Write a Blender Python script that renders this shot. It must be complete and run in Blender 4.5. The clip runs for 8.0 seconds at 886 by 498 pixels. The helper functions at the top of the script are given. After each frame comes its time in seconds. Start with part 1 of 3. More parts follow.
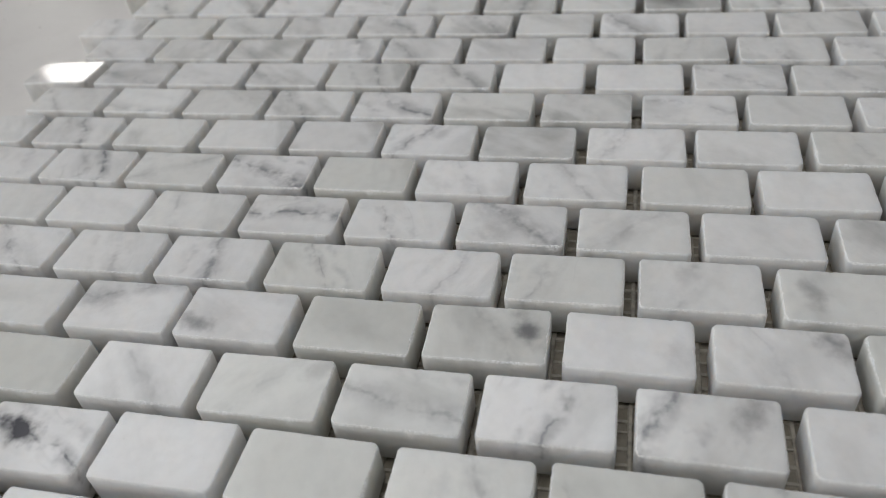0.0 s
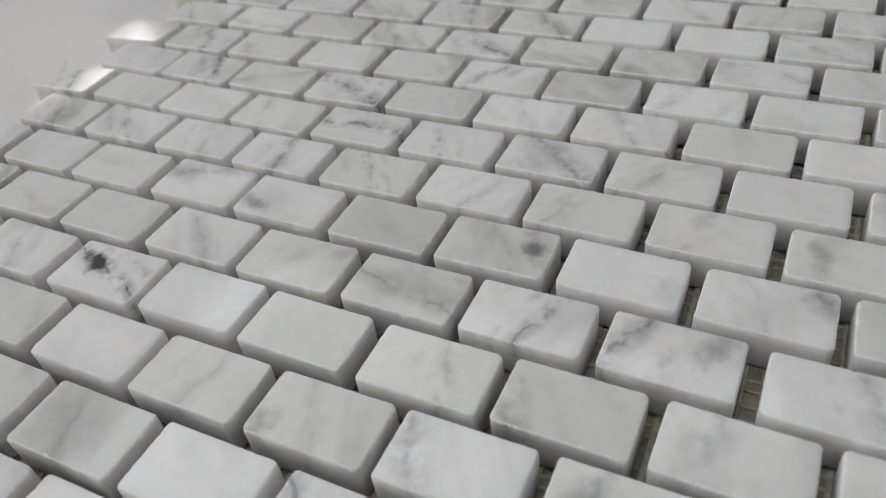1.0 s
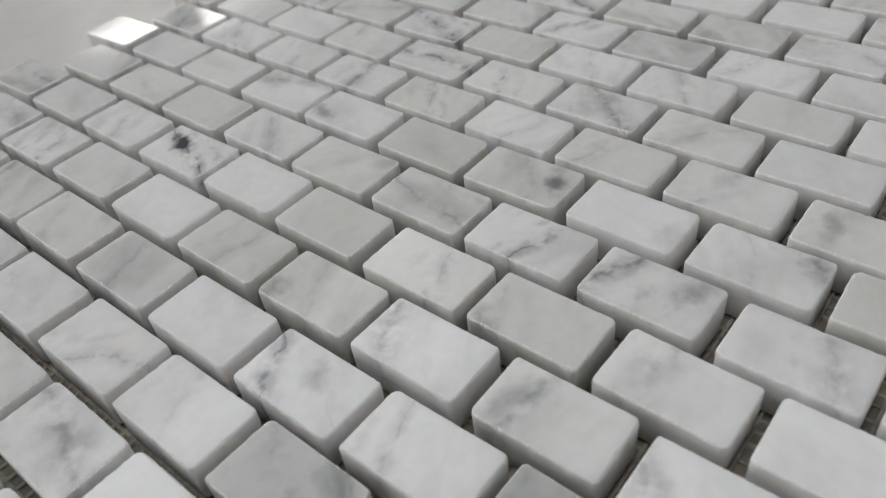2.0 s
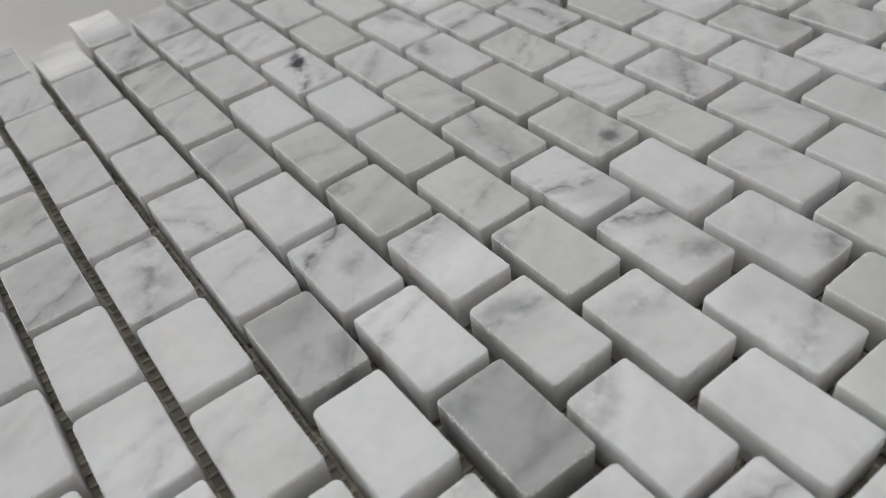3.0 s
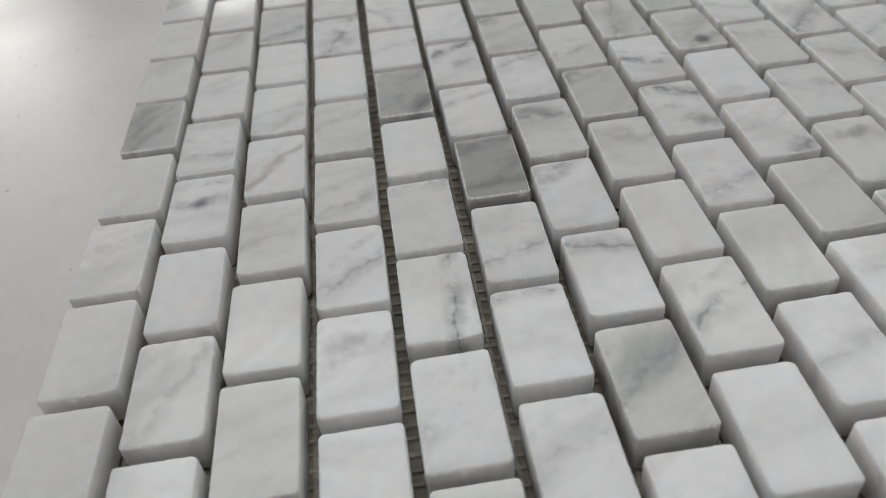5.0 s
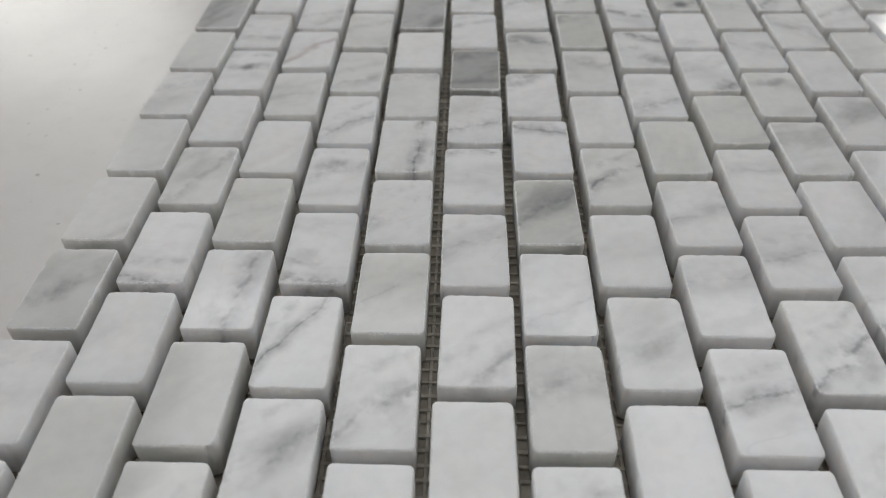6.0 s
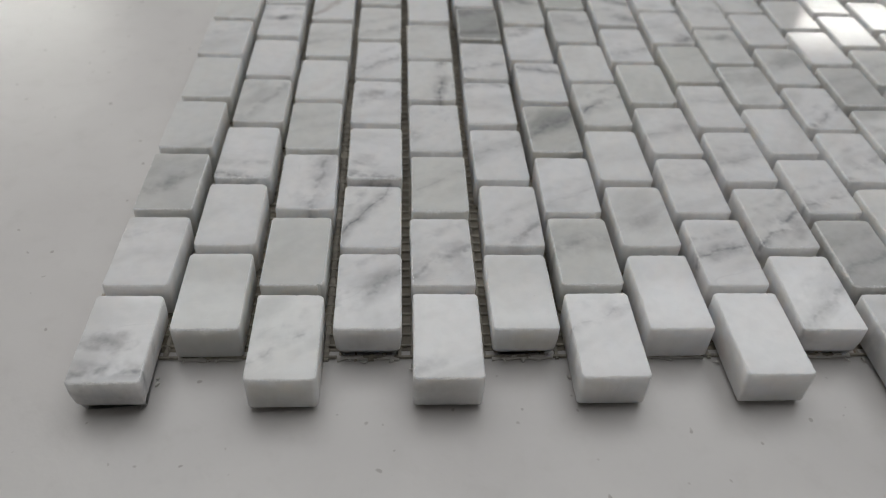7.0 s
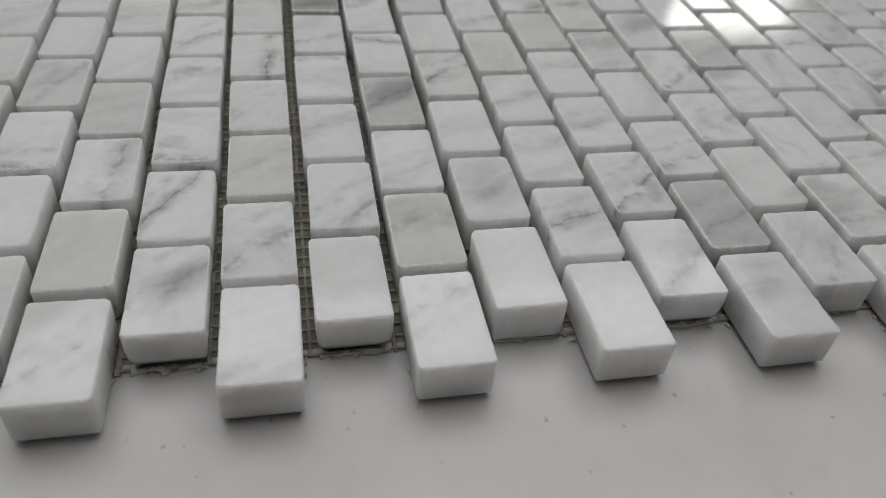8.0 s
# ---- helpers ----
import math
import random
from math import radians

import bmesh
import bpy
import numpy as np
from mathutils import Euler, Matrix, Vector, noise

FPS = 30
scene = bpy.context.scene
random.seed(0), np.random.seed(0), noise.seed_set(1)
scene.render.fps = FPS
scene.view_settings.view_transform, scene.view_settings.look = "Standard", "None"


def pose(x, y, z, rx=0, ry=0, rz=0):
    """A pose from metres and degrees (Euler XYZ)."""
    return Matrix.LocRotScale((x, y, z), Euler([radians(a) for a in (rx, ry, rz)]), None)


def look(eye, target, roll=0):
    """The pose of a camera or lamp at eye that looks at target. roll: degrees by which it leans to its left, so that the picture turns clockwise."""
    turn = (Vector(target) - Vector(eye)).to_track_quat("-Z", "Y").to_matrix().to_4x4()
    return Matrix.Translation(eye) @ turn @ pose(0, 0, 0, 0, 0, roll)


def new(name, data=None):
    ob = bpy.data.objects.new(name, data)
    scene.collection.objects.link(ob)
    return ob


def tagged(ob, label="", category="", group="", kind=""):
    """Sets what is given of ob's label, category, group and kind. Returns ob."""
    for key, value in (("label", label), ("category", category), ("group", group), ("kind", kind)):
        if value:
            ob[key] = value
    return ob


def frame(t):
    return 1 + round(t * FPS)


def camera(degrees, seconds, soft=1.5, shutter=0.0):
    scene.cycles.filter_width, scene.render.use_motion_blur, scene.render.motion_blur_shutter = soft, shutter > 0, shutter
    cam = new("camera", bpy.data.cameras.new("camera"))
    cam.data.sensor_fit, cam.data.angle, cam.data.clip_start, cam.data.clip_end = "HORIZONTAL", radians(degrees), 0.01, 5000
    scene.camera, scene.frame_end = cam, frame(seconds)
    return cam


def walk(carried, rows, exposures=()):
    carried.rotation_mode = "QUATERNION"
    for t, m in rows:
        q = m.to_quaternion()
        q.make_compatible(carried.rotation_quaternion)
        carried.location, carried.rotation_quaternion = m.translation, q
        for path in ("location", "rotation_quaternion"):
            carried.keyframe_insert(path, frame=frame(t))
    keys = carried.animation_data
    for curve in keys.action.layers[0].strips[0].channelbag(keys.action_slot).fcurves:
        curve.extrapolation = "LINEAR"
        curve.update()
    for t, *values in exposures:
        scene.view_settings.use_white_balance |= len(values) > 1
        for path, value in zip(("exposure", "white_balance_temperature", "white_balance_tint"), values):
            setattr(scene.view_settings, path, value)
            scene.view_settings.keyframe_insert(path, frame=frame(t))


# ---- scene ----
cam = camera(59.8, 8.0, soft=0.75)
cam.data.dof.use_dof = True
cam.data.dof.focus_distance = 0.132
cam.data.dof.aperture_fstop = 25.0
PATH = [
    (0, (0.05084, 0.15739, 0.09964), (0.15276, 0.18749, 0.00849), -7.67),
    (0.5, (0.04479, 0.14704, 0.09881), (0.14234, 0.18901, 0.00759), -8.03),
    (1, (0.04187, 0.13320, 0.09662), (0.13296, 0.18696, 0.00490), -8.23),
    (1.5, (0.03958, 0.12126, 0.09403), (0.12337, 0.18544, 0.00206), -8.32),
    (1.7, (0.03904, 0.11600, 0.09335), (0.11969, 0.18396, 0.00127), -8.14),
    (2.8, (0.04133, 0.08884, 0.09498), (0.10044, 0.17518, 0.00196), -8.63),
    (3, (0.04120, 0.08328, 0.09516), (0.09500, 0.17272, 0.00186), -8.92),
    (3.5, (0.04347, 0.07052, 0.09405), (0.08575, 0.16585, 0.00064), -8.77),
    (4, (0.04560, 0.05480, 0.09322), (0.07606, 0.15506, 0.00037), -8.34),
    (4.5, (0.04997, 0.03595, 0.09434), (0.06831, 0.13951, 0.00194), -7.37),
    (5, (0.05929, 0.01092, 0.09571), (0.06541, 0.11579, 0.00317), -6.26),
    (5.2, (0.06266, -0.00167, 0.09642), (0.06597, 0.10413, 0.00479), -4.75),
    (6.3, (0.07759, -0.04940, 0.10244), (0.07229, 0.05534, 0.00970), -0.86),
    (6.5, (0.07352, -0.05776, 0.10635), (0.07200, 0.04655, 0.01297), 0.44),
    (7, (0.05438, -0.07841, 0.10759), (0.06248, 0.02606, 0.01474), 3.11),
    (7.5, (0.04111, -0.07671, 0.10113), (0.05956, 0.02745, 0.00941), 5.12),
    (8, (0.06910, -0.06896, 0.09289), (0.09492, 0.03428, 0.00192), 5.64),
]
walk(cam, [(t, look(eye, target, roll)) for t, eye, target, roll in PATH], exposures=[(0.0, 0.06), (1.7, 0.06), (3.0, 0.03), (3.5, -0.05), (4.0, -0.08), (5.0, 0.05), (6.5, 0.09), (7.0, 0.0), (7.5, 0.02), (8.0, 0.05)])

# ---- world, daylight and added overhead lamp ----
world = bpy.data.worlds.new("sky")
scene.world = world
world.use_nodes = True
wn = world.node_tree
sky = wn.nodes.new("ShaderNodeTexSky")
sky.sky_type = "NISHITA"
sky.sun_disc = False
sky.sun_elevation = radians(38)
sky.sun_rotation = radians(150)
wn.links.new(sky.outputs["Color"], wn.nodes["Background"].inputs["Color"])
wn.nodes["Background"].inputs["Strength"].default_value = 0.12


def area_lamp(name, m, sx, sy, watts, colour):
    data = bpy.data.lights.new(name, "AREA")
    data.shape, data.size, data.size_y, data.energy, data.color = "RECTANGLE", sx, sy, watts, colour
    ob = new(name, data)
    ob.matrix_world = m
    return ob


# daylight in six unseen north-wall openings, placed for the reflections the camera sees
NORTH = 3.2
WINDOWS = ((-2.50, -1.25, 0.70, 1.50), (-0.72, 0.12, 0.84, 1.26), (0.17, 0.66, 1.17, 1.27), (1.30, 1.80, 1.02, 1.29), (1.88, 2.62, 1.28, 1.56), (3.20, 4.00, 1.27, 1.66))
for (left, right, low, high), bright in zip(WINDOWS, (13.0, 9.0, 11.0, 9.0, 7.5, 9.0)):
    mid = ((left + right) / 2, NORTH + 0.13, (low + high) / 2)
    area_lamp("window_daylight", look(mid, (mid[0], 0.0, mid[2])), right - left, high - low, bright * (right - left) * (high - low), (1.0, 0.985, 0.93))
# unseen soft lamp added over the table, sized and moved to match tones
area_lamp("added_overhead_light", look((0.45, 1.02, 2.03), (0.45, 1.02, 0.0)), 2.8, 2.2, 31.0, (0.98, 0.992, 1.005))


# ---- materials ----
class Nodes:
    """A small helper to chain shader nodes."""

    def __init__(self, name):
        self.mat = bpy.data.materials.new(name)
        self.mat.use_nodes = True
        self.tree = self.mat.node_tree
        self.bsdf = self.tree.nodes["Principled BSDF"]

    def add(self, kind, ins=(), **props):
        n = self.tree.nodes.new(kind)
        if "operation" in props:
            n.operation = props["operation"]
        if "use_clamp" in props:
            n.use_clamp = props["use_clamp"]
        if "interpolation_type" in props:
            n.interpolation_type = props["interpolation_type"]
        if "data_type" in props:
            n.data_type = props["data_type"]
        if "attribute_type" in props:
            n.attribute_type = props["attribute_type"]
        if "attribute_name" in props:
            n.attribute_name = props["attribute_name"]
        if "rotation_type" in props:
            n.rotation_type = props["rotation_type"]
        for k, v in dict(ins).items():
            self.put(n, k, v)
        return n

    def put(self, n, key, v):
        s = n.inputs[key]
        if isinstance(v, bpy.types.NodeSocket):
            self.tree.links.new(v, s)
        else:
            s.default_value = v

    def maths(self, op, a, b=0.0, clamp=False):
        n = self.add("ShaderNodeMath", {0: a, 1: b}, operation=op, use_clamp=clamp)
        return n.outputs[0]

    def noise(self, vec, scale, detail=3.0, rough=0.55, distort=0.0):
        n = self.add("ShaderNodeTexNoise", {"Vector": vec, "Scale": scale, "Detail": detail, "Roughness": rough, "Distortion": distort})
        return n.outputs[0]

    def ramp(self, fac, lo, hi, a=0.0, b=1.0, smooth=True):
        n = self.add("ShaderNodeMapRange", {0: fac, 1: lo, 2: hi, 3: a, 4: b}, interpolation_type="SMOOTHSTEP" if smooth else "LINEAR")
        return n.outputs[0]

    def mix(self, fac, a, b):
        n = self.add("ShaderNodeMix", data_type="RGBA")
        self.put(n, 0, fac)
        self.put(n, 6, a)
        self.put(n, 7, b)
        return n.outputs[2]

    def of_object(self, name):
        return self.add("ShaderNodeAttribute", attribute_type="OBJECT", attribute_name=name).outputs["Fac"]

    def bump(self, height, strength, distance):
        n = self.add("ShaderNodeBump", {"Height": height, "Strength": strength, "Distance": distance})
        self.put(self.bsdf, "Normal", n.outputs[0])

    def set(self, **vals):
        for k, v in vals.items():
            self.put(self.bsdf, k.replace("_", " "), v)


def marble():
    """Polished white marble; each piece's own grey, warmth and vein come from its properties."""
    n = Nodes("polished_marble")
    co = n.add("ShaderNodeTexCoord").outputs["Object"]
    mm = n.add("ShaderNodeVectorMath", {0: co, 1: (1000, 1000, 1000)}, operation="MULTIPLY").outputs[0]
    seed = n.of_object("seed")
    sv = n.add("ShaderNodeCombineXYZ", {0: n.maths("MULTIPLY", seed, 137.0), 1: n.maths("MULTIPLY", seed, 71.0), 2: n.maths("MULTIPLY", seed, 211.0)}).outputs[0]
    own = n.add("ShaderNodeVectorMath", {0: mm, 1: sv}, operation="ADD").outputs[0]
    ang = n.of_object("angle")
    turned = n.add("ShaderNodeVectorRotate", {"Vector": mm, "Angle": ang}, rotation_type="Z_AXIS").outputs[0]
    stretched = n.add("ShaderNodeVectorMath", {0: turned, 1: (1.0, 0.38, 0.6)}, operation="MULTIPLY").outputs[0]
    drawn = n.add("ShaderNodeVectorMath", {0: stretched, 1: sv}, operation="ADD").outputs[0]
    # broad clouds, drawn out along the vein's direction
    cloud = n.noise(drawn, 0.12, 4.0, 0.5, 0.3)
    fine = n.noise(own, 0.9, 5.0, 0.65, 0.2)
    # one main vein across the piece, and a fainter one beside it
    sep = n.add("ShaderNodeSeparateXYZ", {0: turned}).outputs
    wob = n.maths("MULTIPLY", n.maths("SUBTRACT", n.noise(own, 0.14, 2.5, 0.5), 0.5), 5.5)
    ragged = n.maths("MULTIPLY", n.maths("SUBTRACT", n.noise(own, 0.6, 3.0, 0.6), 0.5), 1.3)
    d = n.maths("ADD", n.maths("SUBTRACT", sep[0], n.of_object("shift")), n.maths("ADD", wob, ragged))
    wide = n.of_object("width")
    core = n.ramp(n.maths("DIVIDE", n.maths("ABSOLUTE", d), wide), 0.0, 0.75, 1.0, 0.0)
    halo = n.ramp(n.maths("DIVIDE", n.maths("ABSOLUTE", d), n.maths("ADD", n.maths("MULTIPLY", wide, 1.5), 0.8)), 0.0, 1.0, 0.5, 0.0)
    line = n.maths("MULTIPLY", n.maths("MAXIMUM", n.maths("MULTIPLY", core, 0.8), halo), n.ramp(n.noise(own, 0.5, 3.0, 0.5), 0.3, 0.6, 0.6, 1.0))
    broken = n.ramp(n.noise(own, 0.17, 3.0, 0.6), 0.36, 0.58, 0.06, 1.0)
    vein = n.maths("MULTIPLY", n.maths("MULTIPLY", line, broken), n.maths("MULTIPLY", n.of_object("vein"), 1.35))
    d2 = n.maths("ADD", d, n.maths("ADD", n.maths("MULTIPLY", wide, 1.6), 2.2))
    line2 = n.ramp(n.maths("ABSOLUTE", d2), 0.0, 1.7, 1.0, 0.0)
    vein2 = n.maths("MULTIPLY", n.maths("MULTIPLY", line2, n.ramp(n.noise(own, 0.33, 2.0, 0.5), 0.4, 0.7)), n.maths("MULTIPLY", n.of_object("vein"), 0.4))
    # hairlines that run with the main vein
    ridge = n.maths("ABSOLUTE", n.maths("SUBTRACT", n.noise(drawn, 0.11, 2.0, 0.5, 0.2), 0.5))
    hair = n.maths("MULTIPLY", n.ramp(ridge, 0.0, 0.016, 1.0, 0.0), n.ramp(n.noise(own, 0.2, 2.0, 0.5), 0.45, 0.68))
    hair = n.maths("MULTIPLY", hair, n.maths("ADD", n.maths("MULTIPLY", n.of_object("vein"), 0.12), 0.0))
    # a dark mineral blot where a piece has one
    spot = n.add("ShaderNodeCombineXYZ", {0: n.of_object("blot_x"), 1: n.of_object("blot_y")}).outputs[0]
    spot = n.add("ShaderNodeVectorRotate", {"Vector": spot, "Angle": ang}, rotation_type="Z_AXIS").outputs[0]
    away = n.add("ShaderNodeSeparateXYZ", {0: n.add("ShaderNodeVectorMath", {0: turned, 1: spot}, operation="SUBTRACT").outputs[0]}).outputs
    bx, by = away[0], n.maths("MULTIPLY", away[1], 0.55)
    rr = n.maths("SQRT", n.maths("ADD", n.maths("MULTIPLY", bx, bx), n.maths("MULTIPLY", by, by)))
    rr = n.maths("ADD", rr, n.maths("MULTIPLY", n.maths("SUBTRACT", n.noise(own, 0.26, 4.0, 0.55), 0.5), 6.0))
    blot = n.maths("MULTIPLY", n.ramp(rr, -0.6, 3.2, 1.0, 0.0), n.of_object("blot"))
    grey = n.maths("ADD", n.of_object("grey"), n.maths("MULTIPLY", n.ramp(cloud, 0.44, 0.76), n.maths("MULTIPLY", n.of_object("cloud"), 0.85)), clamp=True)
    white = n.mix(n.of_object("warm"), (0.90, 0.897, 0.905, 1), (0.78, 0.785, 0.755, 1))
    mottle = n.maths("MULTIPLY", n.ramp(n.noise(own, 0.42, 3.0, 0.5), 0.35, 0.7), 0.06)
    base = n.mix(n.maths("ADD", grey, mottle, clamp=True), white, (0.30, 0.306, 0.298, 1))
    base = n.mix(n.maths("ADD", n.maths("ADD", vein, vein2), hair, clamp=True), base, (0.17, 0.175, 0.195, 1))
    base = n.mix(blot, base, (0.10, 0.10, 0.115, 1))
    base = n.mix(n.maths("MULTIPLY", n.of_object("pink"), halo), base, (0.42, 0.33, 0.30, 1))
    speck = n.ramp(n.noise(own, 2.6, 2.0, 0.5), 0.70, 0.80)
    base = n.mix(n.maths("MULTIPLY", speck, 0.25), base, (0.42, 0.42, 0.41, 1))
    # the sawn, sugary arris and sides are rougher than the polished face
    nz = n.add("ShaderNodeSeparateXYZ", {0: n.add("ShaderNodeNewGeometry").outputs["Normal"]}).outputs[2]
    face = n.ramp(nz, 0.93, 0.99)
    rough = n.mix(face, (0.55, 0.55, 0.55, 1), (0.045, 0.045, 0.045, 1))
    rough = n.maths("ADD", rough, n.maths("MULTIPLY", fine, 0.05))
    # sugary arris, also painted paler for the bright rims light gives the edges
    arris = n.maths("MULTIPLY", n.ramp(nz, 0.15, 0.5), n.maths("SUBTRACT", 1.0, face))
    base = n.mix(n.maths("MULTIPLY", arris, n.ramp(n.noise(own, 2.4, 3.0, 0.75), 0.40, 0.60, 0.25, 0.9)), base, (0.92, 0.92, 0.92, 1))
    grain = n.noise(own, 3.0, 4.0, 0.7)
    h = n.maths("MULTIPLY", grain, n.ramp(face, 0.0, 1.0, 1.0, 0.04))
    n.bump(h, 0.5, 0.00012)
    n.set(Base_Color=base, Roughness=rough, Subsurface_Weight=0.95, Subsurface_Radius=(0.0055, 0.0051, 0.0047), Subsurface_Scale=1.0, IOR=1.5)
    return n.mat


def table_paint():
    n = Nodes("white_laminate")
    co = n.add("ShaderNodeTexCoord").outputs["Object"]
    big = n.noise(co, 9.0, 4.0, 0.6, 0.3)
    small = n.noise(co, 160.0, 4.0, 0.6)
    dust = n.ramp(n.noise(co, 420.0, 1.0, 0.4), 0.735, 0.79)
    base = n.mix(n.ramp(big, 0.3, 0.7), (0.60, 0.58, 0.568, 1), (0.675, 0.66, 0.645, 1))
    base = n.mix(n.maths("MULTIPLY", n.ramp(small, 0.5, 0.75), 0.25), base, (0.52, 0.50, 0.48, 1))
    base = n.mix(n.maths("MULTIPLY", dust, 0.5), base, (0.22, 0.19, 0.17, 1))
    smear = n.ramp(n.noise(co, 22.0, 3.0, 0.5, 0.8), 0.45, 0.85)
    base = n.mix(n.maths("MULTIPLY", smear, 0.22), base, (0.46, 0.44, 0.43, 1))
    rough = n.ramp(n.noise(co, 30.0, 3.0, 0.5), 0.2, 0.8, 0.27, 0.37)
    n.bump(n.maths("ADD", n.noise(co, 220.0, 3.0, 0.6), n.maths("MULTIPLY", n.noise(co, 14.0, 2.0, 0.5), 9.0)), 0.15, 0.0005)
    n.set(Base_Color=base, Roughness=rough)
    return n.mat


def plain(name, colour, rough, vary=0.12, scale=3.0):
    n = Nodes(name)
    co = n.add("ShaderNodeTexCoord").outputs["Object"]
    f = n.ramp(n.noise(co, scale, 4.0, 0.6), 0.3, 0.7)
    dark = tuple(c * (1 - vary) for c in colour)
    n.set(Base_Color=n.mix(f, (*dark, 1), (*colour, 1)), Roughness=rough)
    n.bump(n.noise(co, scale * 30, 3.0, 0.6), 0.1, 0.001)
    return n.mat


def glowing(name, colour, strength):
    n = Nodes(name)
    n.set(Base_Color=(0, 0, 0, 1), Emission_Color=(*colour, 1), Emission_Strength=strength)
    return n.mat


MARBLE = marble()
TABLE = table_paint()
NET = plain("glass_fibre_net", (0.50, 0.46, 0.39), 0.6, 0.4, 700.0)
FILM = plain("glue_film", (0.32, 0.285, 0.225), 0.45, 0.4, 250.0)
GLUE = plain("dried_glue", (0.80, 0.78, 0.74), 0.35, 0.15, 500.0)
WALL = plain("wall_paint", (0.80, 0.79, 0.78), 0.8, 0.05, 1.5)
# unseen north wall kept grey so the far tiles reflect less of it
DIM_NORTH = plain("dim_reflection_wall", (0.42, 0.42, 0.43), 0.8, 0.06, 1.5)
# unseen south wall kept dark to cut light bounced onto the tile fronts
LOW_BOUNCE = plain("low_bounce_wall", (0.16, 0.155, 0.15), 0.8, 0.08, 1.5)
FLOOR = plain("floor_screed", (0.28, 0.27, 0.26), 0.5, 0.2, 2.0)
FRAME = plain("window_frame_paint", (0.7, 0.7, 0.7), 0.4)
DAY = glowing("overcast_daylight", (1.0, 0.985, 0.93), 3.0)


# ---- mesh helpers ----
def mesh_of(name, verts, faces, material, smooth=None):
    me = bpy.data.meshes.new(name)
    me.from_pydata(verts, [], faces)
    me.materials.append(material)
    for i, p in enumerate(me.polygons):
        p.use_smooth = bool(smooth and smooth(i))
    me.update()
    return me


def box_mesh(name, lo, hi, material, bevel=0.0):
    bm = bmesh.new()
    bmesh.ops.create_cube(bm, size=1.0)
    for v in bm.verts:
        v.co = Vector([(lo[i] + hi[i]) / 2 + v.co[i] * (hi[i] - lo[i]) for i in range(3)])
    if bevel:
        bmesh.ops.bevel(bm, geom=bm.edges[:], offset=bevel, segments=2, affect="EDGES")
    me = bpy.data.meshes.new(name)
    bm.to_mesh(me)
    bm.free()
    me.materials.append(material)
    return me


def part(name, me, parent, label=""):
    ob = new(name, me)
    ob.parent = parent
    return tagged(ob, label)


# ---- the room that closes the place ----
def room():
    x0, x1, y0, y1, z0, z1 = -2.8, 4.4, -2.3, NORTH, -0.75, 2.05
    tagged(new("floor", box_mesh("floor", (x0 - .2, y0 - .2, z0 - .1), (x1 + .2, y1 + .2, z0), FLOOR)), "grey screed floor of the workroom", "floor", kind="structure")
    tagged(new("ceiling", box_mesh("ceiling", (x0 - .2, y0 - .2, z1), (x1 + .2, y1 + .2, z1 + .1), WALL)), "plain painted ceiling", "ceiling", kind="structure")
    tagged(new("wall_south", box_mesh("wall_south", (x0, y0 - .2, z0), (x1, y0, z1), LOW_BOUNCE)), "unseen south wall, kept dark to cut bounced light", "wall", kind="structure")
    tagged(new("wall_west", box_mesh("wall_west", (x0 - .2, y0 - .2, z0), (x0, y1 + .2, z1), WALL)), "plain painted wall", "wall", kind="structure")
    tagged(new("wall_east", box_mesh("wall_east", (x1, y0 - .2, z0), (x1 + .2, y1 + .2, z1), WALL)), "plain painted wall", "wall", kind="structure")
    # north wall with six window openings
    cuts = [x0] + [x for w in WINDOWS for x in w[:2]] + [x1]
    blocks = [((cuts[i], y1, z0), (cuts[i + 1], y1 + .2, z1)) for i in range(0, len(cuts), 2)]
    for left, right, low, high in WINDOWS:
        blocks += [((left, y1, z0), (right, y1 + .2, low)), ((left, y1, high), (right, y1 + .2, z1))]
    bm = bmesh.new()
    for a, b in blocks:
        r = bmesh.ops.create_cube(bm, size=1.0)
        for v in r["verts"]:
            v.co = Vector([(a[i] + b[i]) / 2 + v.co[i] * (b[i] - a[i]) for i in range(3)])
    me = bpy.data.meshes.new("wall_north")
    bm.to_mesh(me)
    bm.free()
    me.materials.append(DIM_NORTH)
    tagged(new("wall_north", me), "unseen north wall with six window openings, greyed to dim its reflection", "wall", kind="structure")
    for i, (a, b, low, high) in enumerate(WINDOWS):
        win = tagged(new("window_%d" % (i + 1)), "unseen bright window with a painted frame, placed for its reflection", "window", kind="structure")
        t = 0.03
        for z in (low, high - t):
            part("window_frame", box_mesh("frame", (a, y1 + .06, z), (b, y1 + .11, z + t), FRAME), win)
        for x in (a, b - t):
            part("window_frame", box_mesh("frame", (x, y1 + .06, low + t), (x + t, y1 + .11, high - t), FRAME), win)
        part("pane", box_mesh("pane", (a + t, y1 + .142, low + t), (b - t, y1 + .146, high - t), DAY), win)


room()


# ---- the table ----
def work_table():
    t = tagged(new("work_table"), "light grey laminate work table, dusty and slightly glossy", "table")
    part("tabletop", box_mesh("tabletop", (-0.75, -0.55, -0.03), (1.05, 0.85, 0.0), TABLE, 0.002), t)
    for x in (-0.70, 0.95):
        for y in (-0.50, 0.75):
            part("leg", box_mesh("leg", (x, y, -0.75), (x + .05, y + .05, -0.03), FRAME, 0.002), t)


work_table()

# ---- the mosaic sheet ----
PITCH_X, PITCH_Y = 0.0140, 0.02198
WIDE, LONG, HIGH, FOOT = 0.01192, 0.01968, 0.00798, 0.0004
COURSES, PER_COURSE = 22, 14
rng = random.Random(7)


